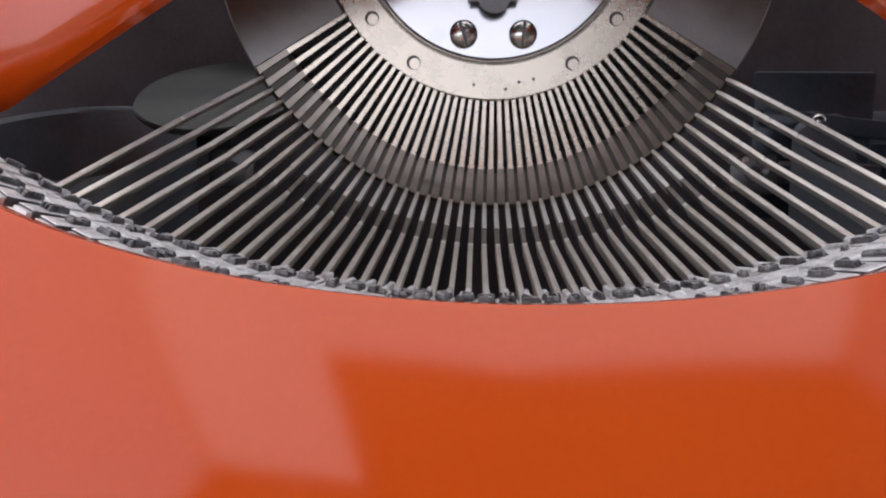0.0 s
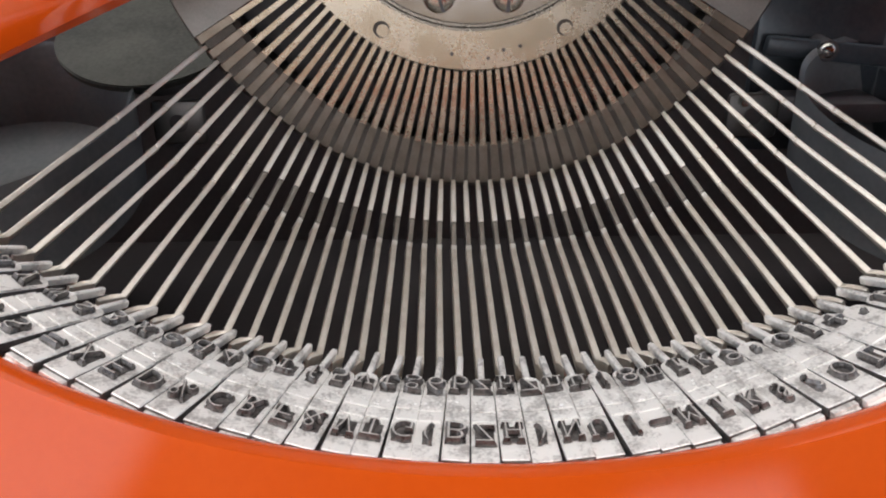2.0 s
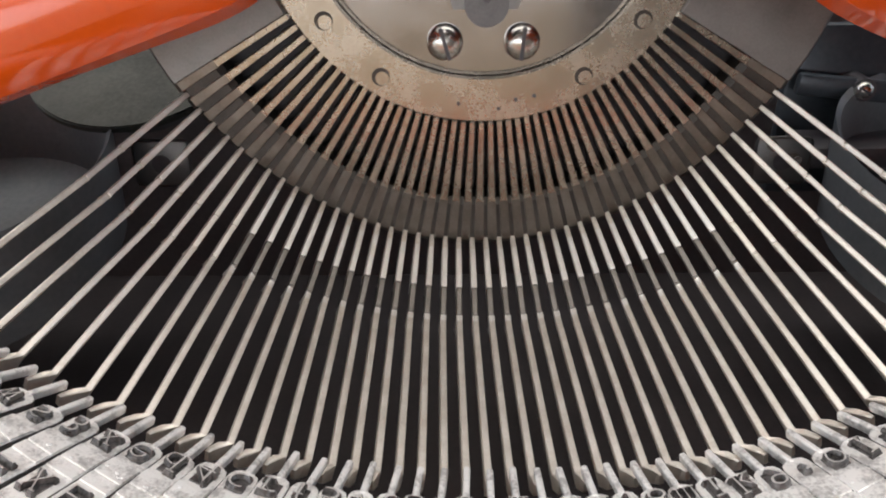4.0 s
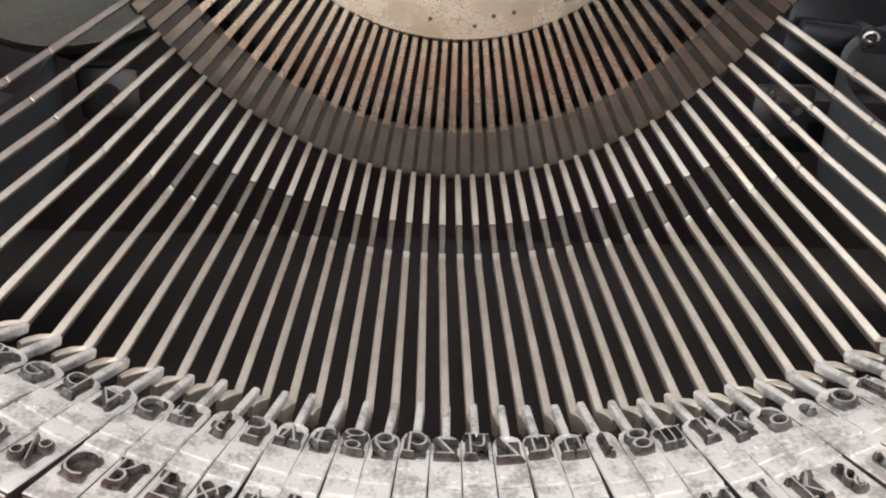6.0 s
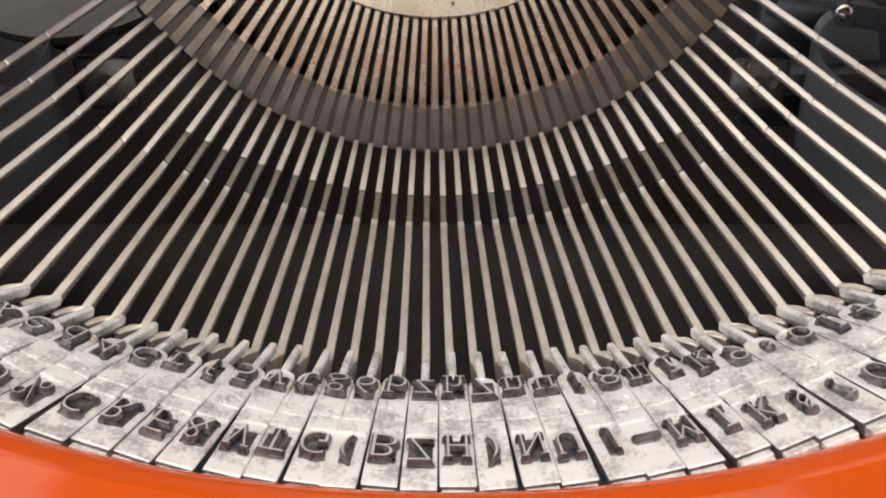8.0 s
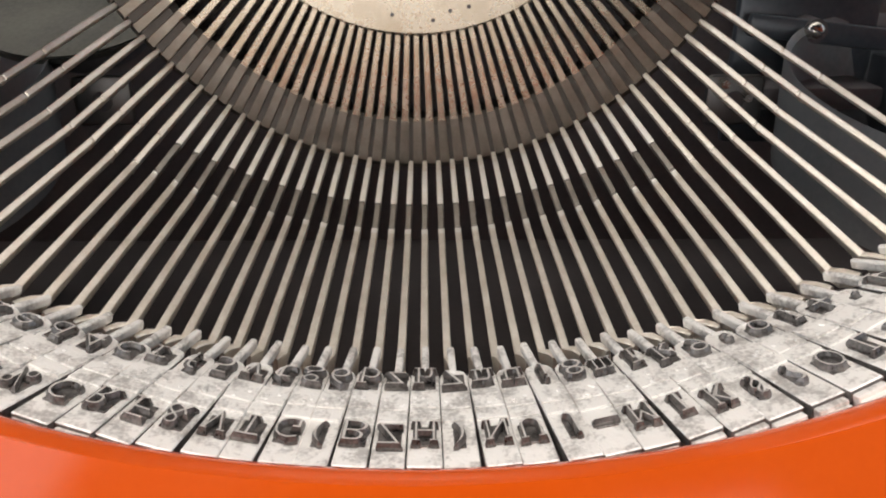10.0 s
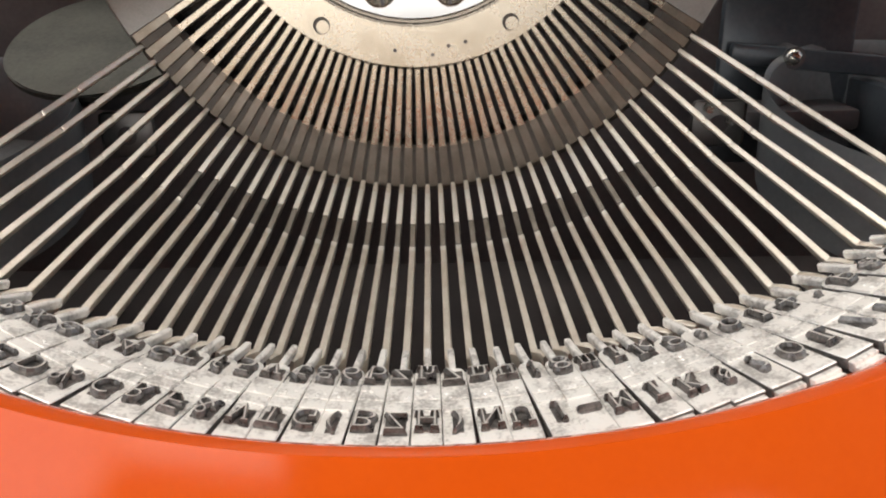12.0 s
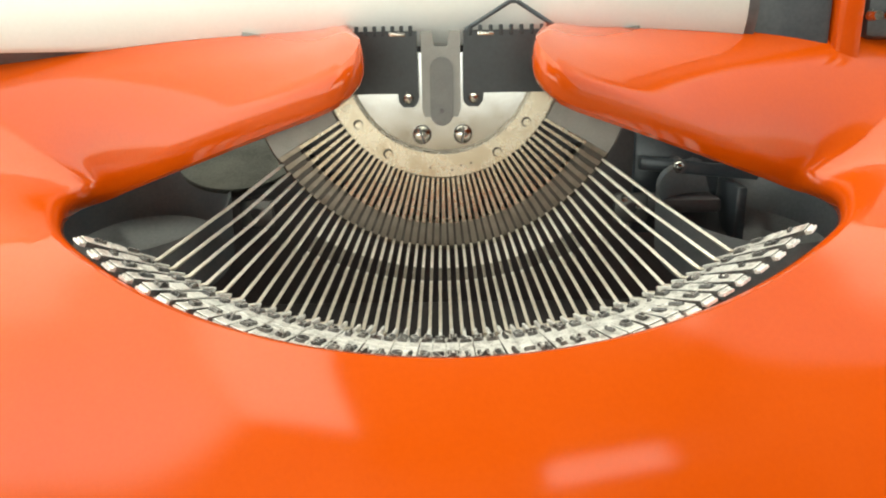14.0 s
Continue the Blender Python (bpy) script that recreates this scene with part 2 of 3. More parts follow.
def shell():
    """The orange cover: one pressed shell, lofted from the rolled edge of the basket opening to its outer outline."""
    half = []   # boundary point, outer point, up direction, roll radius, bulge
    for i in range(0, 26):
        x = 0.0955 * i / 25
        f = i / 25
        half.append(((x, rim(x) + 0.0013 * (1 - f ** 4) + 0.0015 * f * f, rim_z(x) - 0.0014 - 0.0016 * (1 - f ** 4) + 0.0055 * f * f), (x * (1.1 + 0.9 * f ** 3), rim(x) * (1 - f * f) + f * f * 0.105 - 0.040, rim_z(x) - 0.068 + 0.012 * f * f), (0, -0.30, 0.95), 0.0064 - 0.0020 * f ** 4, 0.45 + 0.2 * f ** 3))
    for b, o, r in (((0.0980, 0.1255, -0.0042), (0.212, 0.085, -0.046), 0.0034), ((0.1003, 0.1310, -0.0028), (0.222, 0.120, -0.012), 0.0036),
                    ((0.1000, 0.1360, -0.0018), (0.222, 0.155, 0.016), 0.0038), ((0.0972, 0.1402, -0.0012), (0.212, 0.180, 0.034), 0.0040)):
        half.append((b, o, (0, -0.45, 0.9), r, 0.72 + 20 * (b[1] - 0.125)))
    a, b = Vector((0.0255, 0.1015, 0.0262)), Vector((0.0930, 0.1418, -0.0008))
    for i in range(0, 21):
        f = i / 20
        p = b.lerp(a, f)
        half.append((tuple(p), (p.x * (1.95 - 0.45 * f), 0.168 + 0.022 * (1 - f) ** 2, 0.0450 - 0.003 * f), (0, -0.50, 0.87), 0.0040 + 0.001 * f, 1.0))
    for b, o in (((0.0222, 0.1005, 0.0280), (0.037, 0.168, 0.0412)), ((0.0192, 0.1015, 0.0305), (0.0365, 0.168, 0.0412)), ((0.0176, 0.1045, 0.0330), (0.036, 0.168, 0.0412)),
                 ((0.0180, 0.110, 0.0350), (0.0355, 0.168, 0.0412)), ((0.0200, 0.122, 0.0340), (0.035, 0.168, 0.0412)), ((0.0232, 0.140, 0.0365), (0.0345, 0.168, 0.0412)), ((0.0275, 0.160, 0.0380), (0.034, 0.168, 0.0410))):
        half.append((b, o, (0, -0.35, 0.94), 0.0045, 1.0))
    # finer steps, with the changes of direction round the corners eased out
    rows = [np.concatenate([np.ravel(v) for v in row]) for row in half]
    rows = np.array([p + (q - p) * f / 3 for p, q in zip(rows, rows[1:]) for f in range(3)] + [rows[-1]])
    for turn in range(150):
        cols = slice(0, 11) if turn < 9 else slice(3, 11)
        rows[1:-1, cols] = (rows[:-2, cols] + 2 * rows[1:-1, cols] + rows[2:, cols]) / 4
    half = [(tuple(r[0:3]), tuple(r[3:6]), tuple(r[6:9]), r[9], r[10]) for r in rows]
    bm = bmesh.new()
    full = [((-b[0], b[1], b[2]), (-o[0], o[1], o[2]), u, r, g) for b, o, u, r, g in reversed(half[1:])] + half
    rings = []
    for b, o, u, r, bulge in full:
        b, o, u = Vector(b), Vector(o), Vector(u).normalized()
        way = o - b
        w = (way - u * way.dot(u)).normalized()
        e = min(1.0, max(0.0, (bulge - 0.7) / 0.3))
        ring = [b - u * r * (2.2 - 1.2 * e) + w * r * (0.35 + 1.25 * e), b - u * r * (0.9 - 0.1 * e) + w * r * (0.1 + 0.4 * e)]
        for g in (-15, 5, 22, 38, 54, 70):
            g = radians(g)
            ring.append(b + w * r * (1 - math.cos(g)) + u * r * math.sin(g))
        last = ring[-1]
        rest = o - last
        crown = (1 - e) * max(0.0, 0.16 - 0.05 * abs(b.x) / 0.1) + e * (0.03 + 0.025 * min(1.0, abs(b.x) / 0.09))
        lift = crown * rest.length * bulge
        for k in range(1, 15):
            q = k / 14
            ring.append(last + rest * q + u * lift * math.sin(math.pi * q) * (1 - 0.35 * q))
        ring.append(o + way.normalized() * 0.004 - u * 0.008)
        rings.append(ring)
    strip(bm, rings)
    bmesh.ops.translate(bm, verts=bm.verts, vec=(0.0016, 0, 0))   # the opening sits a little off the segment's axis
    ob = part("cover", bm, ORANGE, machine, "one-piece glossy orange enamel cover with rolled edges")
    return ob


shell()

for x in (-0.12, 0.12):
    bm = bmesh.new()
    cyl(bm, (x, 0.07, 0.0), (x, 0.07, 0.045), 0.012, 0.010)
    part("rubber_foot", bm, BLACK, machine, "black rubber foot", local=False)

# segment
SY, SC = 0.1535, 0.0333


def arc_plate(name, r0, r1, y0, y1, a0, a1, mat, n=96, bevel=0.0004, label=""):
    bm = bmesh.new()
    rings = []
    for i in range(n + 1):
        a = a0 + (a1 - a0) * i / n
        c, s = math.cos(a), math.sin(a)
        pts = [(r0, y1), (r0, y0 + bevel), (r0 + bevel, y0), (r1 - bevel, y0), (r1, y0 + bevel), (r1, y1)]
        rings.append([(r * s, y, SC - r * c) for r, y in pts])
    vs = strip(bm, rings, close=True)
    for r in (vs[0], vs[-1]):
        bm.faces.new(r)
    return part(name, bm, mat, machine, label)


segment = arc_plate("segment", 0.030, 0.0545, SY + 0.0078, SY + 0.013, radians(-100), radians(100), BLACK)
arc_plate("segment_ring", 0.0262, 0.0334, SY, SY + 0.008, radians(-97), radians(97), TOOTH, label="worn steel inner ring of the segment")
arc_plate("inner_plate", 0.0005, 0.0260, SY - 0.0004, SY + 0.006, radians(-104), radians(104), STEEL, bevel=0.0008, label="round brushed steel plate")


arc_plate("segment_rim", 0.0466, 0.0545, SY + 0.0009, SY + 0.006, radians(-59.4), radians(59.4), RIM, bevel=0.0010, label="dark steel outer rim of the segment")
PSI = radians(76)
PAIRS = {-21: "1!", -20: '2"', -19: "qQ", -18: "aA", -17: "yY", -16: "wW", -15: "sS", -14: "3=", -13: "xX", -12: "eE", -11: "dD", -10: "4%", -9: "cC", -8: "rR", -7: "fF", -6: "5&", -5: "vV",
         -4: "tT", -3: "gG", -2: "6(", -1: "bB", 0: "zZ", 1: "hH", 2: "7)", 3: "nN", 4: "uU", 5: "jJ", 6: "8_", 7: "mM", 8: "iI", 9: "kK", 10: "9\u00a7", 11: ",?", 12: "oO", 13: "lL", 14: "+/", 15: "./",
         16: "pP", 17: "aA", 18: "s:", 19: "-'", 20: "uU", 21: "nN", 22: "1-"}
GLYPHS = {}


def glyph(ch):
    """One raised type character with sloping sides and slab serifs, centred, in font units."""
    if ch not in GLYPHS:
        cu = bpy.data.curves.new("glyph", "FONT")
        cu.body, cu.size, cu.resolution_u, cu.extrude, cu.bevel_depth, cu.bevel_resolution, cu.offset = ch, 1.0, 3, 0.02, 0.045, 0, -0.022
        ob = bpy.data.objects.new("glyph", cu)
        scene.collection.objects.link(ob)
        me = ob.to_mesh()
        vs = [v.co.copy() for v in me.vertices]
        fs = [tuple(p.vertices) for p in me.polygons]
        ob.to_mesh_clear()
        bpy.data.objects.remove(ob)
        bpy.data.curves.remove(cu)
        if vs and ch.isalpha() and ch not in "oOcCsSeaGQtgfjJ":
            # slab serifs where a stem ends on the top or bottom line of the letter
            zt = max(v.z for v in vs)
            cap = [f for f in fs if all(vs[i].z > zt - 0.001 for i in f)]
            ys = [v.y for v in vs if v.z > zt - 0.001]
            lo, hi = min(ys), max(ys)
            base = 0.0 if lo < -0.1 else lo
            feet = set()
            for f in cap:
                for j in range(len(f)):
                    p, q = vs[f[j]], vs[f[j - 1]]
                    if abs(p.y - q.y) < 0.004 and 0.015 < abs(p.x - q.x) < 0.13 and min(abs(p.y - y) for y in (lo, base, hi)) < 0.03:
                        feet.add((round((p.x + q.x) / 2, 2), round(p.y, 2)))
            for x, y in sorted(feet):
                way = -1 if y > (lo + hi) / 2 else 1
                n0 = len(vs)
                for z, w, grow in ((zt, 0.105, 0.0), (zt - 0.09, 0.15, 0.045)):
                    y0, y1 = y - way * grow, y + way * (0.035 + grow)
                    vs += [Vector((x - w, y0, z)), Vector((x + w, y0, z)), Vector((x + w, y1, z)), Vector((x - w, y1, z))]
                fs += [tuple(n0 + i for i in f) for f in ((0, 1, 2, 3), (0, 1, 5, 4), (1, 2, 6, 5), (2, 3, 7, 6), (3, 0, 4, 7))]
        if vs:
            cx = (min(v.x for v in vs) + max(v.x for v in vs)) / 2
            cy = (min(v.y for v in vs) + max(v.y for v in vs)) / 2
            vs = [Vector((v.x - cx, v.y - cy, v.z)) for v in vs]
        GLYPHS[ch] = vs, fs
    return GLYPHS[ch]


def bar_x(k):
    """Slot end, bend and type head of the bar k, with the type head's turned axes."""
    n = k - 0.5
    q = n / 21.5
    slot = Vector((q * (0.03015 - 0.00195 * q * q), SY, -0.00015 + 0.015 * q * q + 0.0005 * q ** 4))
    kink = Vector((q * (0.05283 + 0.00412 * q * q), 0.13803 - 0.00255 * q * q - 0.0011 * q ** 4, -0.02603 + 0.0185 * q * q + 0.0042 * q ** 4))
    kink += Vector((0, 0.0050 * q ** 6, -0.0006 * q ** 6))
    slug = Vector((0.0030 * n + 1.25e-6 * n ** 3, 0.0985 + 1.5e-5 * n * n + 7.8e-8 * n ** 4, -0.0270 + 3.2e-5 * n * n))
    e = max(0.0, abs(n) - 17) / 4.5
    slug += Vector((math.copysign(0.0012 * e, n), 0, 0.0009 * e))
    # the left half of the basket crowds towards the middle
    slug += Vector((0.00115 * math.exp(-((n + 6.8) / 5.2) ** 2) - 0.0006 * math.exp(-((n + 18) / 3) ** 2), 0.0004 * math.exp(-(n / 7) ** 2), 0))
    a = math.atan2(slot.x, SC - slot.z)
    b = 0.81 * a
    turn = Matrix.Rotation(PSI, 3, Vector((math.cos(b), 0, math.sin(b)))) @ Matrix.Rotation(-PSI, 3, "X")
    return slot, kink, slug, turn, a


def bar(k):
    rnd = random.Random(k)
    slot, kink, slug, turn, a = bar_x(k)
    d, up = turn @ Vector((0, -1, 0)), turn @ Vector((0, 0, 1))
    radial = Vector((math.sin(a), 0, -math.cos(a)))
    out = slot + radial * 0.0205
    inward = max(0.0, min(1.0, (abs(k - 0.5) - 4) / 12, (20 - abs(k - 0.5)) / 4)) * (-1 if k > 0 else 1)
    tab = slug - d * 0.0058 - up * 0.0004 + Vector((0.0008 * inward, 0, -0.0006 * abs(inward))) - up * 0.0005
    bend = tab.lerp(kink, 0.045) - d * 0.0002 + Vector((0.0012 * inward, 0, 0))
    q = (k - 0.5) / 21.5
    lift = Vector((0, -0.00040, 0.00015)) * max(0.0, 1 - (q / 0.55) ** 2)
    # each bar bends under its head from the inner side
    bend += Vector((math.copysign(0.0012 * min(1.0, abs(k - 0.5) / 8), 0.5 - k) - 0.0006 * math.exp(-((k + 6) / 3.5) ** 2), 0, -0.0006))
    fall = (kink - out).normalized()
    step = out.lerp(kink, 0.62) + lift
    rise = max(0.0, 1 - (q / 0.55) ** 2)
    sink = Vector((0, 0.0001, -0.00018))
    path = [(out + Vector((0, 0.0030, 0)) - radial * 0.0065, 0.00034, 0.0030), (out + Vector((0, 0.0014, 0)) - radial * 0.0006, 0.00036, 0.0030), (out.lerp(kink, 0.10) + lift * 0.4, 0.00043, 0.0030),
            (step - fall * 0.0003, 0.00046, 0.0030), (step, 0.00044, 0.0030), (step + fall * 0.00022 + sink, 0.00041, 0.0028), (step + fall * 0.0005 + sink * rise, 0.00043, 0.0028), (kink - fall * 0.0009 + sink * rise, 0.00043, 0.0028),
            (kink - fall * 0.0007 + sink * (1 - rise), 0.00041, 0.0028), (kink - fall * 0.0004, 0.00043 + 0.00006 * rise, 0.0028), (kink + Vector((0, -0.0004, 0.00005)) * rise, 0.00043 + 0.00006 * rise, 0.0028), (kink.lerp(bend, 0.03), 0.00043, 0.0027),
            (kink.lerp(bend, 0.5), 0.00042, 0.0027), (bend, 0.00044, 0.0026),
            (tab.lerp(bend, 0.4) - d * 0.0004, 0.00044, 0.0025), (tab - d * 0.0004 - up * 0.0002, 0.00040, 0.0020), (tab + d * 0.0002 - up * 0.0003, 0.00028, 0.0016)]
    bm = bmesh.new()
    rings = []
    for i, (p, w, h) in enumerate(path):
        t = (path[min(len(path) - 1, i + 1)][0] - path[max(0, i - 1)][0]).normalized()
        low = (p - Vector((0, 0.076 if i > 10 else 0.06, SC))).normalized()
        low = low.lerp(-up, {13: 0.3, 14: 0.65}.get(i, 1.0 if i > 14 else 0.0)).normalized()
        side = t.cross(low).normalized()
        dn = side.cross(t).normalized()
        if dn.dot(low) < 0:
            dn = -dn
        c = 0.00012
        rings.append([p - side * (w - c), p + side * (w - c), p + side * w + dn * c, p + side * w + dn * h, p - side * w + dn * h, p - side * w + dn * c])
    vs = strip(bm, rings, close=True)
    bm.faces.new(vs[0])
    bm.faces.new(vs[-1])
    # reflections put in as colour: dark before the bend, bright on it and near the rim
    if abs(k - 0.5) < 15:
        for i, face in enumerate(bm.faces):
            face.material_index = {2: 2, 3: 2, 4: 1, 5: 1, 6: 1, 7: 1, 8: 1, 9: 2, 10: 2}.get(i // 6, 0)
    ob = part("type_bar", bm, [BAR, BAR_SHADE, BAR_GLINT], machine, smooth=False)
    # type head: soldered block with a narrow tang, two raised characters
    # neighbouring heads lie flush, so each one leans along the row
    row = bar_x(k + 0.5)[2] - bar_x(k - 0.5)[2]
    row -= d * row.dot(d)
    hw = max(0.0011, min(0.00178, row.length * 0.486))
    right = (turn @ Vector((1, 0, 0))).lerp(row.normalized(), 0.8).normalized()
    turn = Matrix((right, -d, right.cross(-d))).transposed()
    m = Matrix.Translation(slug + d * rnd.uniform(-2.5, 2.5) * 1e-4 + up * rnd.uniform(-2, 1) * 1e-4) @ turn.to_4x4() @ Matrix.Rotation(radians(rnd.uniform(-3, 3)), 4, "Y") @ Matrix.Rotation(radians(rnd.uniform(-1.2, 1.2)), 4, "Z")
    bm = bmesh.new()
    z0 = -0.0013
    far = hw * 1.11
    outline = [(-far, -0.0128), (-far * 0.97, -0.0131), (far * 0.97, -0.0131), (far, -0.0128), (hw, 0.0014), (hw * 0.80, 0.0021), (hw * 0.40, 0.0024), (-hw * 0.40, 0.0024), (-hw * 0.80, 0.0021), (-hw, 0.0014)]
    inset = 0.00012
    low = [bm.verts.new(m @ Vector((x, y, z0))) for x, y in outline]
    mid = [bm.verts.new(m @ Vector((x, y, -inset))) for x, y in outline]
    top = [bm.verts.new(m @ Vector((x * 0.93, y * 0.99, 0))) for x, y in outline]
    bm.faces.new(low)
    bm.faces.new(top)
    for r0, r1, worn in ((low, mid, 1), (mid, top, 0)):
        for i in range(len(outline)):
            bm.faces.new((r0[i], r0[(i + 1) % len(outline)], r1[(i + 1) % len(outline)], r1[i])).material_index = worn
    # the step across the middle and the tang
    high = 0.00016 + 0.00006 * rnd.random()
    box(bm, (-hw * 1.005, -0.0064, -0.0012), (hw * 1.005, -0.0047, high), 0.00006, m)
    box(bm, (-hw * 1.005, -0.0045, -0.0012), (hw * 1.005, -0.0018, high), 0.00006, m)
    box(bm, (-0.00040, 0.0020, -0.0011), (0.00040, 0.0072 + rnd.uniform(-2, 2) * 1e-4, 0.0001), 0.00024, m)
    for y0, y1, z1 in ((-0.0138, -0.0130, -0.00045), (-0.0146, -0.0138, -0.00085)):
        box(bm, (-hw * 0.98, y0, -0.0016), (hw * 0.98, y1, z1), 0.00010, m)
    slug_ob = part("type_slug", bm, [TYPE, GRIME_SHADE], machine, smooth=False)
    # small stamped marks beside the joint
    bm = bmesh.new()
    for i in range(rnd.randint(2, 5)):
        mx, my = rnd.uniform(-0.7, 0.7) * hw, rnd.uniform(-0.0042, -0.0026)
        g = bmesh.ops.create_cone(bm, cap_ends=True, segments=9, radius1=0.00030, radius2=0.00016, depth=0.00022)
        bmesh.ops.transform(bm, verts=g["verts"], matrix=m @ Matrix.Translation((mx, my, high)))
    part("stamped_mark", bm, TYPE, slug_ob, smooth=False)
    for ch, y, high in ((PAIRS[k][0], 0.0001, 0.0032), (PAIRS[k][1:], -0.0090, 0.0033)):
        if not ch:
            continue
        vs, fs = glyph(ch)
        if not vs:
            continue
        wid = max(v.x for v in vs) - min(v.x for v in vs)
        tall = max(v.y for v in vs) - min(v.y for v in vs)
        sy = high / max(tall, 0.62)
        sx = min(sy * 1.2, 0.0026 / max(wid, 0.30))
        bm = bmesh.new()
        nv = []
        for v in vs:
            nv.append(bm.verts.new(m @ Vector((v.x * sx, y - v.y * sy, -0.0003 + (v.z + 0.065) * 0.0088))))
        for f in fs:
            try:
                face = bm.faces.new([nv[i] for i in f])
            except ValueError:
                continue
            face.material_index = 1 if all(vs[i].z > 0.063 for i in f) else 0
        # the inked shoulder under the character
        ww, hh = max(0.0006, wid * sx / 2 - 0.0001), max(0.0005, tall * sy / 2 - 0.0001)
        for v0 in ((-min(ww, hw) * 0.9, y - hh * 0.9, 0.0),):
            box(bm, (v0[0], v0[1], -0.0008), (-v0[0], y + hh * 0.9, 0.00014), 0.00010, m)
        part("type_character", bm, [INK, FACE], slug_ob, smooth=False)
    return ob


for k in range(-21, 23):
    bar(k)

# teeth between the slots
for k in range(-21, 24):
    p0 = bar_x(k - 0.5)[0]
    c = Vector((0, SY, SC))
    r = (p0 - c).normalized()
    t = Vector((r.z, 0, -r.x)) * 0.00043
    bm = bmesh.new()
    rings = []
    for dist, dy, wide in ((-0.001, 0.0004, 1.0), (0.0, 0.0, 1.0), (0.006, 0.00003, 1.12), (0.0128, 0.00014, 1.30), (0.0133, 0.00015, 1.56), (0.0172, 0.00036, 1.72), (0.0205, 0.0007, 1.86), (0.0213, 0.0015, 1.86)):
        p = p0 + r * dist + Vector((0, dy, 0))
        wd = t * wide
        ch = 0.00008
        rings.append([p - wd * 0.85, p + wd * 0.85, p + wd + Vector((0, ch, 0)), p + wd + Vector((0, 0.007, 0)), p - wd + Vector((0, 0.007, 0)), p - wd + Vector((0, ch, 0))])
    vs = strip(bm, rings, close=True)
    bm.faces.new(vs[0]), bm.faces.new(vs[-1])
    for i, face in enumerate(bm.faces):
        face.material_index = 1 if i // 6 >= 4 else 0
    part("segment_tooth", bm, [TOOTH, HEEL], segment, smooth=False)

# solid shoulders of the segment beyond the last slots
for sx in (-1, 1):
    arc_plate("segment_shoulder", 0.0334, 0.0545, SY + 0.0002, SY + 0.008, sx * radians(60.0), sx * radians(98), GUIDE, n=24, label="smooth steel shoulder of the segment")

# screws and pins of the round plate


def slot_screw(x, y, z, r, turn, name="plate_screw"):
    bm = bmesh.new()
    rings = []
    for rr, h in ((1.0, 0.0), (1.0, 0.0006), (0.93, 0.0012), (0.74, 0.0018), (0.42, 0.0022), (0.02, 0.0023)):
        rings.append([(x + rr * r * math.cos(g), y - h, z + rr * r * math.sin(g)) for g in [2 * math.pi * i / 28 for i in range(28)]])
    strip(bm, rings, close=True)
    ob = part(name, bm, SCREW, machine, "domed slotted nickel screw")
    bm = bmesh.new()
    box(bm, (-r * 0.86, -0.00245, -r * 0.10), (r * 0.86, -0.0006, r * 0.10), 0, Matrix.Translation((x, y, z)) @ Matrix.Rotation(turn, 4, "Y"))
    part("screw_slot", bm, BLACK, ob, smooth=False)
    return ob


slot_screw(-0.0057, SY - 0.0004, 0.0125, 0.0027, radians(72))
slot_screw(0.0057, SY - 0.0004, 0.0125, 0.0027, radians(95))
# an off-centre dark disc draws the shaded edge of each recessed pin
for x, z in ((-0.0154, 0.0072), (0.0154, 0.0072), (-0.0235, 0.0155), (0.0235, 0.0155)):
    bm = bmesh.new()
    cyl(bm, (x, SY + 0.001, z), (x, SY - 0.00008, z), 0.00140, 0.00138, 20)
    part("pin_shade", bm, RIM, segment, "dark disc for the shaded edge round a pin")
    bm = bmesh.new()
    cyl(bm, (x + 0.0002, SY + 0.001, z - 0.0002), (x + 0.0002, SY - 0.00016, z - 0.0002), 0.00112, 0.00105, 20)
    part("ring_pin", bm, TOOTH, segment, "small round steel pin")
for x, z in ((-0.0036, 0.0030), (0.0026, 0.0022), (0.0052, 0.0036), (0.0080, 0.0042)):
    bm = bmesh.new()
    cyl(bm, (x, SY + 0.001, z), (x, SY - 0.00006, z), 0.0004, 0.0003, 10)
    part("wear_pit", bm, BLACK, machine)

# inside of the machine
part("base_pan", box(bmesh.new(), (-0.15, 0.080, -0.066), (0.15, 0.222, -0.061)), PAN, machine, "dark pan under the type bars, darkened against the light on it")
part("rear_plate", box(bmesh.new(), (-0.15, 0.218, -0.075), (0.15, 0.222, 0.033)), REAR, machine, "black rear plate, lightened against its shade")
part("cross_bar", box(bmesh.new(), (-0.045, 0.108, -0.058), (0.045, 0.114, -0.050), 0.001), GREY, machine, "dark grey cross bar")
for x in (-0.028, 0.002, 0.027):
    part("pan_bracket", box(bmesh.new(), (x - 0.004, 0.104, -0.070), (x + 0.004, 0.118, -0.050), 0.001), GREY, machine)
for sx in (-1, 1):
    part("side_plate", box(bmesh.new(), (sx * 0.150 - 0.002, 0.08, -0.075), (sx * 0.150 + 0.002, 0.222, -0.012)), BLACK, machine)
    # spool cup
    bm = bmesh.new()
    rings = []
    for r, z in ((0.001, -0.030), (0.022, -0.030), (0.0265, -0.026), (0.0275, -0.010), (0.0285, -0.009), (0.0285, -0.0105), (0.0280, -0.028)):
        rings.append([(sx * 0.094 + r * math.cos(g), 0.166 + r * math.sin(g), z + 0.27 * r * math.sin(g)) for g in [2 * math.pi * i / 48 for i in range(48)]])
    strip(bm, rings, close=True)
    part("spool_cup", bm, CUP, machine, "dark grey ribbon spool cup")


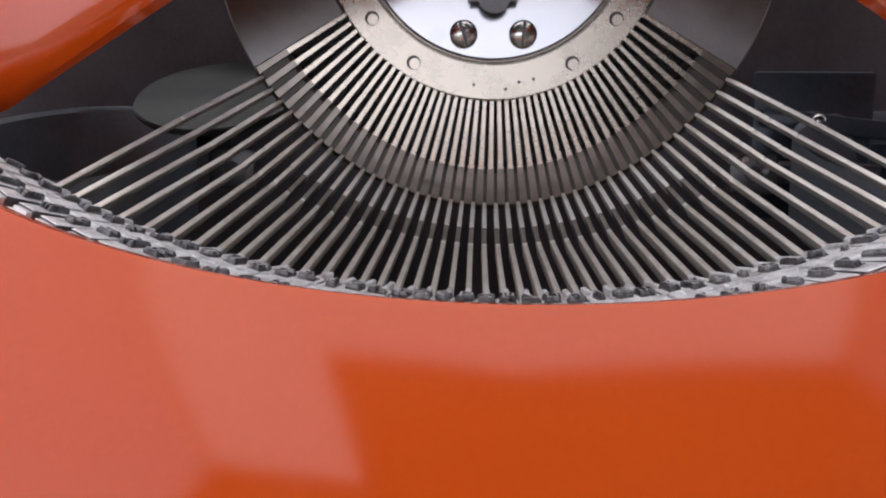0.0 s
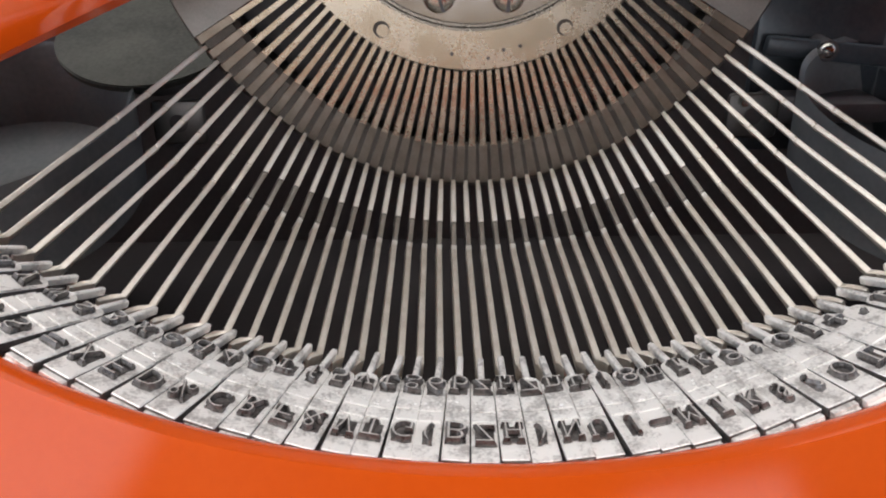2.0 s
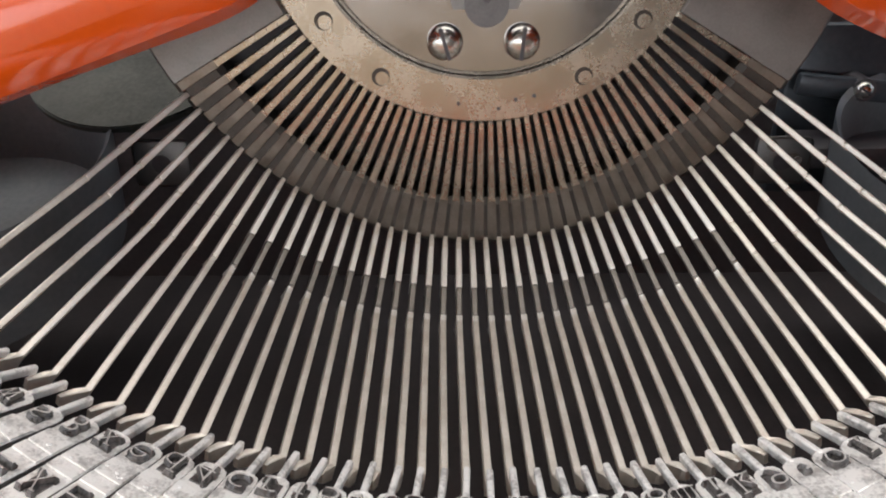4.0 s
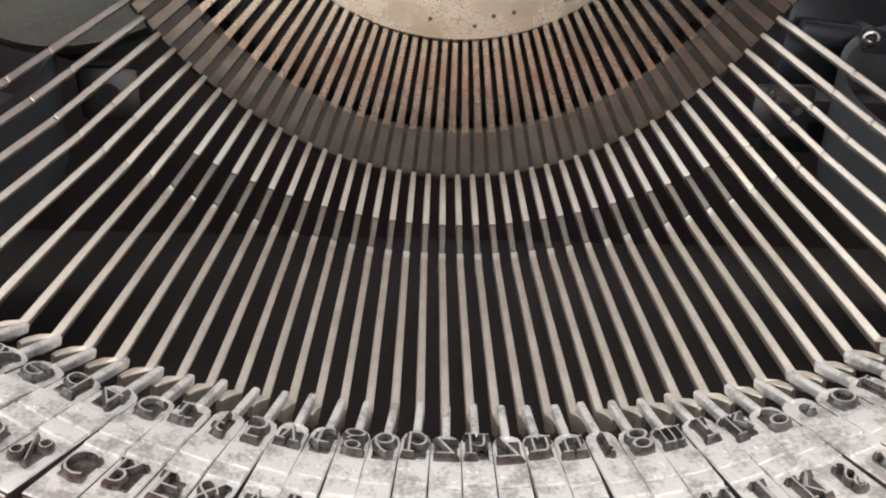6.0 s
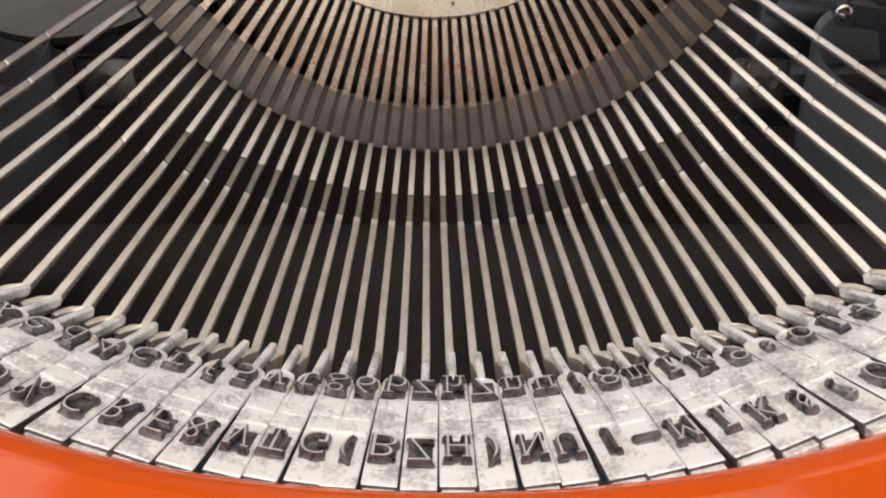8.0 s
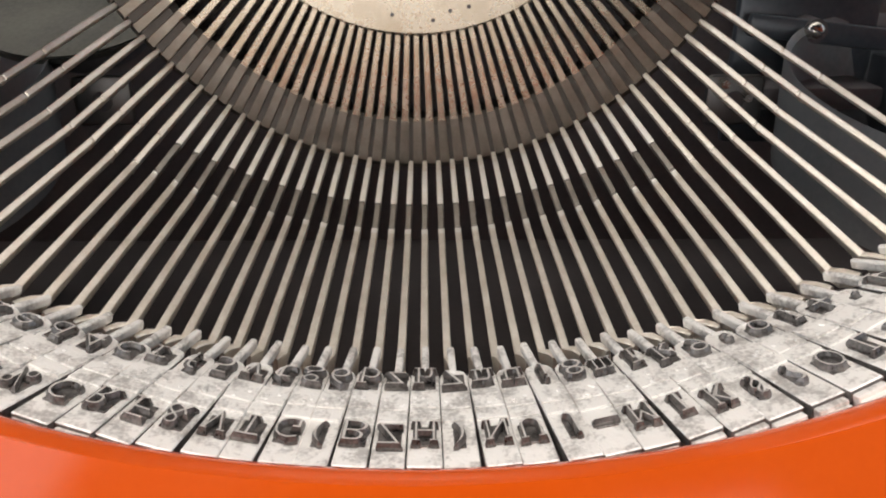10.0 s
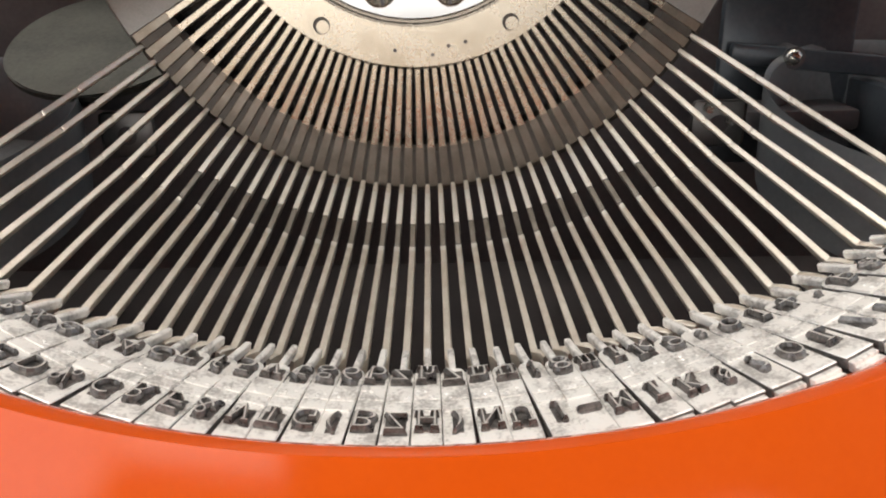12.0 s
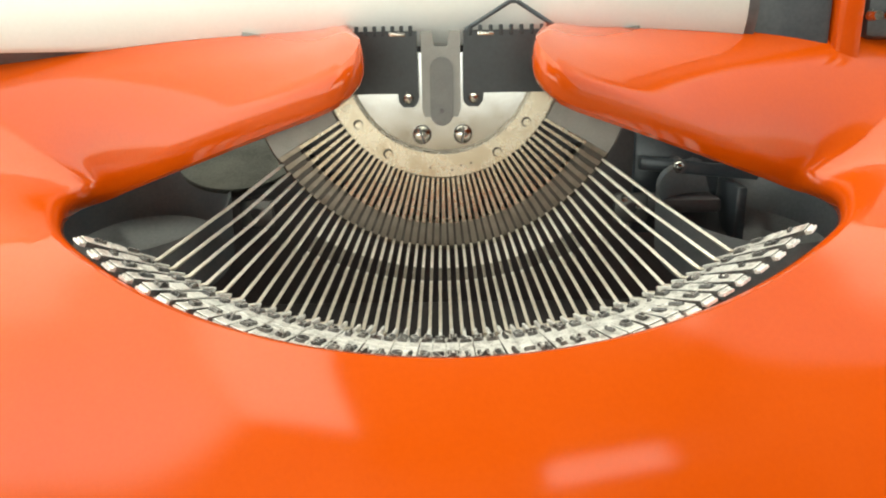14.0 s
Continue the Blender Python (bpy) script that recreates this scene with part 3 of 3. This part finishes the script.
def spool(x, y, z, mat, label):
    ob = None
    up = Vector((0, -0.42, 0.907))
    for h, r, th, nm in ((0.0, 0.0205, 0.0016, "ribbon_spool"), (-0.005, 0.011, 0.009, "wound_ribbon")):
        bm = bmesh.new()
        c = Vector((x, y, z)) + up * h
        vs = cyl(bm, c - up * th / 2, c + up * th / 2, r, n=56)
        es = [e for e in bm.edges if len(e.link_faces) == 2 and any(len(f.verts) > 4 for f in e.link_faces)]
        bmesh.ops.bevel(bm, geom=es, offset=0.0003, segments=2, affect="EDGES")
        made = part(nm, bm, BLACK if nm == "wound_ribbon" else mat, ob or machine, label if not ob else "")
        ob = ob or made


spool(-0.0670, 0.1925, 0.0012, SPOOL, "dull worn metal ribbon spool flange")
# ribbon reverse mechanism beside the segment
part("bracket", box(bmesh.new(), (0.0640, 0.1925, -0.028), (0.0930, 0.1955, 0.008), 0.0012), GREY, machine, "dark grey bracket")
part("bracket_foot", box(bmesh.new(), (0.0660, 0.180, -0.018), (0.0900, 0.193, -0.0135), 0.001), BLACK, machine)
bm = bmesh.new()
cyl(bm, (0.0776, 0.193, -0.0039), (0.0776, 0.1868, -0.0039), 0.0026, 0.0023)
part("pivot_boss", bm, BLACK, machine)
part("reverse_lever", box(bmesh.new(), (-0.013, 0.1875, -0.0022), (0.027, 0.190, 0.0022), 0.0008, Matrix.Translation((0.0776, 0, -0.0042)) @ Matrix.Rotation(radians(6), 4, "Y")), GREY, machine)
slot_screw(0.0770, 0.1868, -0.0037, 0.0018, radians(25), "bracket_screw")
part("reverse_arm", box(bmesh.new(), (0.0930, 0.176, -0.034), (0.0965, 0.194, -0.009), 0.0008), GREY, machine)
# punched lugs of the frame under the outer bars
for sx in (-1, 1):
    lug = part("frame_lug", box(bmesh.new(), (sx * 0.0604 - 0.0055, 0.1790, -0.0205), (sx * 0.0604 + 0.0055, 0.1802, -0.0110), 0.0011), GUIDE, machine, "grey punched steel lug")
    bm = bmesh.new()
    cyl(bm, (sx * 0.0604, 0.1795, -0.0158), (sx * 0.0604, 0.17885, -0.0158), 0.0019, n=24)
    part("lug_hole", bm, BLACK, lug)

for x, z in ((0.0578, -0.0125), (0.0625, -0.0150)):
    bm = bmesh.new()
    cyl(bm, (x, 0.1795, z), (x, 0.1772, z), 0.0011, 0.0008, 16)
    part("lug_stud", bm, SCREW, machine, "small bright steel stud")

# card holder, type guide and wire guide
for sx, x0, x1 in ((-1, -0.0063, -0.0262), (1, 0.0059, 0.0285)):
    bm = bmesh.new()
    pts = [(x0, 0.0405), (x0, 0.0220), (x0 + sx * 0.0012, 0.0207), (x0 + sx * 0.0040, 0.0207), (x0 + sx * 0.0052, 0.0222), (x0 + sx * 0.0054, 0.0243), (x1, 0.0243), (x1, 0.0405)]
    fr = [bm.verts.new((x, 0.1468, z)) for x, z in pts]
    bk = [bm.verts.new((x, 0.1480, z)) for x, z in pts]
    bm.faces.new(fr), bm.faces.new(bk)
    for i in range(len(pts)):
        bm.faces.new((fr[i], fr[(i + 1) % len(pts)], bk[(i + 1) % len(pts)], bk[i]))
    holder = part("card_holder", bm, CARD, machine, "dark grey metal card holder", smooth=False)
    slot_screw(x0 + sx * 0.0026, 0.1467, 0.0232, 0.0015, radians(40), "card_screw")
    for i in range(8):
        x = x0 + (x1 - x0) * (i + 0.7) / 8.4
        part("scale_tooth", box(bmesh.new(), (x - 0.0005, 0.1466, 0.0392), (x + 0.0005, 0.1482, 0.0418), 0.0002), CARD, holder)
    part("rivet", box(bmesh.new(), (x0 + (x1 - x0) * 0.26 - 0.0022, 0.1464, 0.0391), (x0 + (x1 - x0) * 0.26 + 0.0022, 0.1470, 0.0402), 0.0003), SCREW, holder)
bm = bmesh.new()
pts = [(-0.0053, 0.0404), (-0.0053, 0.0200), (-0.0046, 0.0180), (0.0044, 0.0180), (0.0051, 0.0200), (0.0051, 0.0404), (0.0022, 0.0404), (0.0016, 0.0365), (-0.0018, 0.0365), (-0.0024, 0.0404)]
fr = [bm.verts.new((x, 0.1472, z)) for x, z in pts]
bk = [bm.verts.new((x, 0.1484, z)) for x, z in pts]
bm.faces.new(fr), bm.faces.new(bk)
for i in range(len(pts)):
    bm.faces.new((fr[i], fr[(i + 1) % len(pts)], bk[(i + 1) % len(pts)], bk[i]))
guide = part("type_guide", bm, GUIDE, machine, "silver steel type guide with forked top", smooth=False)
bm = bmesh.new()
pts = [(0.0031 * math.cos(g), (0.0190 if math.sin(g) < 0 else 0.0305) + 0.0033 * math.sin(g)) for g in [2 * math.pi * i / 32 for i in range(32)]]
fr = [bm.verts.new((x, 0.1462, z)) for x, z in pts]
bk = [bm.verts.new((x, 0.1474, z)) for x, z in pts]
bm.faces.new(fr), bm.faces.new(bk)
for i in range(32):
    bm.faces.new((fr[i], fr[(i + 1) % 32], bk[(i + 1) % 32], bk[i]))
part("guide_tongue", bm, TONGUE, guide, "long rounded grey steel tongue")
bm = bmesh.new()
cyl(bm, (0, 0.1468, 0.0196), (0, 0.1458, 0.0196), 0.0008, 0.0006, 16)
part("guide_pin", bm, BLACK, guide)
bm = bmesh.new()
for p, q in (((0.0064, 0.1475, 0.0405), (0.0183, 0.1475, 0.0476)), ((0.0183, 0.1475, 0.0476), (0.0200, 0.1475, 0.0476)), ((0.0200, 0.1475, 0.0476), (0.0300, 0.1475, 0.0412))):
    cyl(bm, p, q, 0.0006, n=12)
part("wire_guide", bm, GREY, machine, "bent dark wire guide")

# carriage
bm = bmesh.new()
cyl(bm, (-0.155, 0.170, 0.047), (0.086, 0.170, 0.047), 0.0160, n=64)
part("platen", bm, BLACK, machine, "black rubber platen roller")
part("carriage_end", box(bmesh.new(), (0.0865, 0.158, 0.025), (0.1080, 0.190, 0.085), 0.0015), GREY, machine, "dark grey carriage end plate")
part("carriage_end", box(bmesh.new(), (-0.180, 0.158, 0.025), (-0.158, 0.190, 0.065), 0.0015), GREY, machine, "dark grey carriage end plate")
part("carriage_cheek", box(bmesh.new(), (0.1085, 0.156, 0.025), (0.1160, 0.195, 0.090), 0.0015), ORANGE, machine, "glossy orange carriage cheek")
part("carriage_knob", box(bmesh.new(), (0.1185, 0.160, 0.036), (0.1380, 0.188, 0.080), 0.003), GREY, machine, "dark blue-grey platen knob")
for x in (0.1180, 0.1230):
    bm = bmesh.new()
    cyl(bm, (x, 0.157, 0.0425), (x, 0.153, 0.0425), 0.0016, 0.0013)
    part("margin_stop", bm, SCREW, machine)

bm = bmesh.new()
rings = []
for i in range(33):
    g = radians(-40 + 130 * i / 20) if i <= 20 else radians(90)
    r = 0.0164
    y, z = 0.170 - r * math.cos(g), 0.047 + r * math.sin(g)
    if i > 20:
        y, z = 0.170 + (i - 20) * 0.005, 0.0634 + (i - 20) * 0.006
    if i <= 20 and radians(20) < g:
        y, z = 0.170 - r * math.cos(radians(20)) + (g - radians(20)) * 0.004, 0.047 + r * math.sin(radians(20)) + (g - radians(20)) * 0.05
    if i > 20:
        y, z = 0.170 - r * math.cos(radians(20)) + radians(70) * 0.004 + (i - 20) * 0.002, 0.047 + r * math.sin(radians(20)) + radians(70) * 0.05 + (i - 20) * 0.012
    rings.append([(-0.150, y, z), (-0.02, y, z), (0.083, y, z)])
vs = strip(bm, rings)
paper = part("paper_sheet", bm, PAPER, None)
paper.modifiers.new("thickness", "SOLIDIFY").thickness = 0.0001
tagged(paper, "blank white paper sheet wound round the platen", "paper")
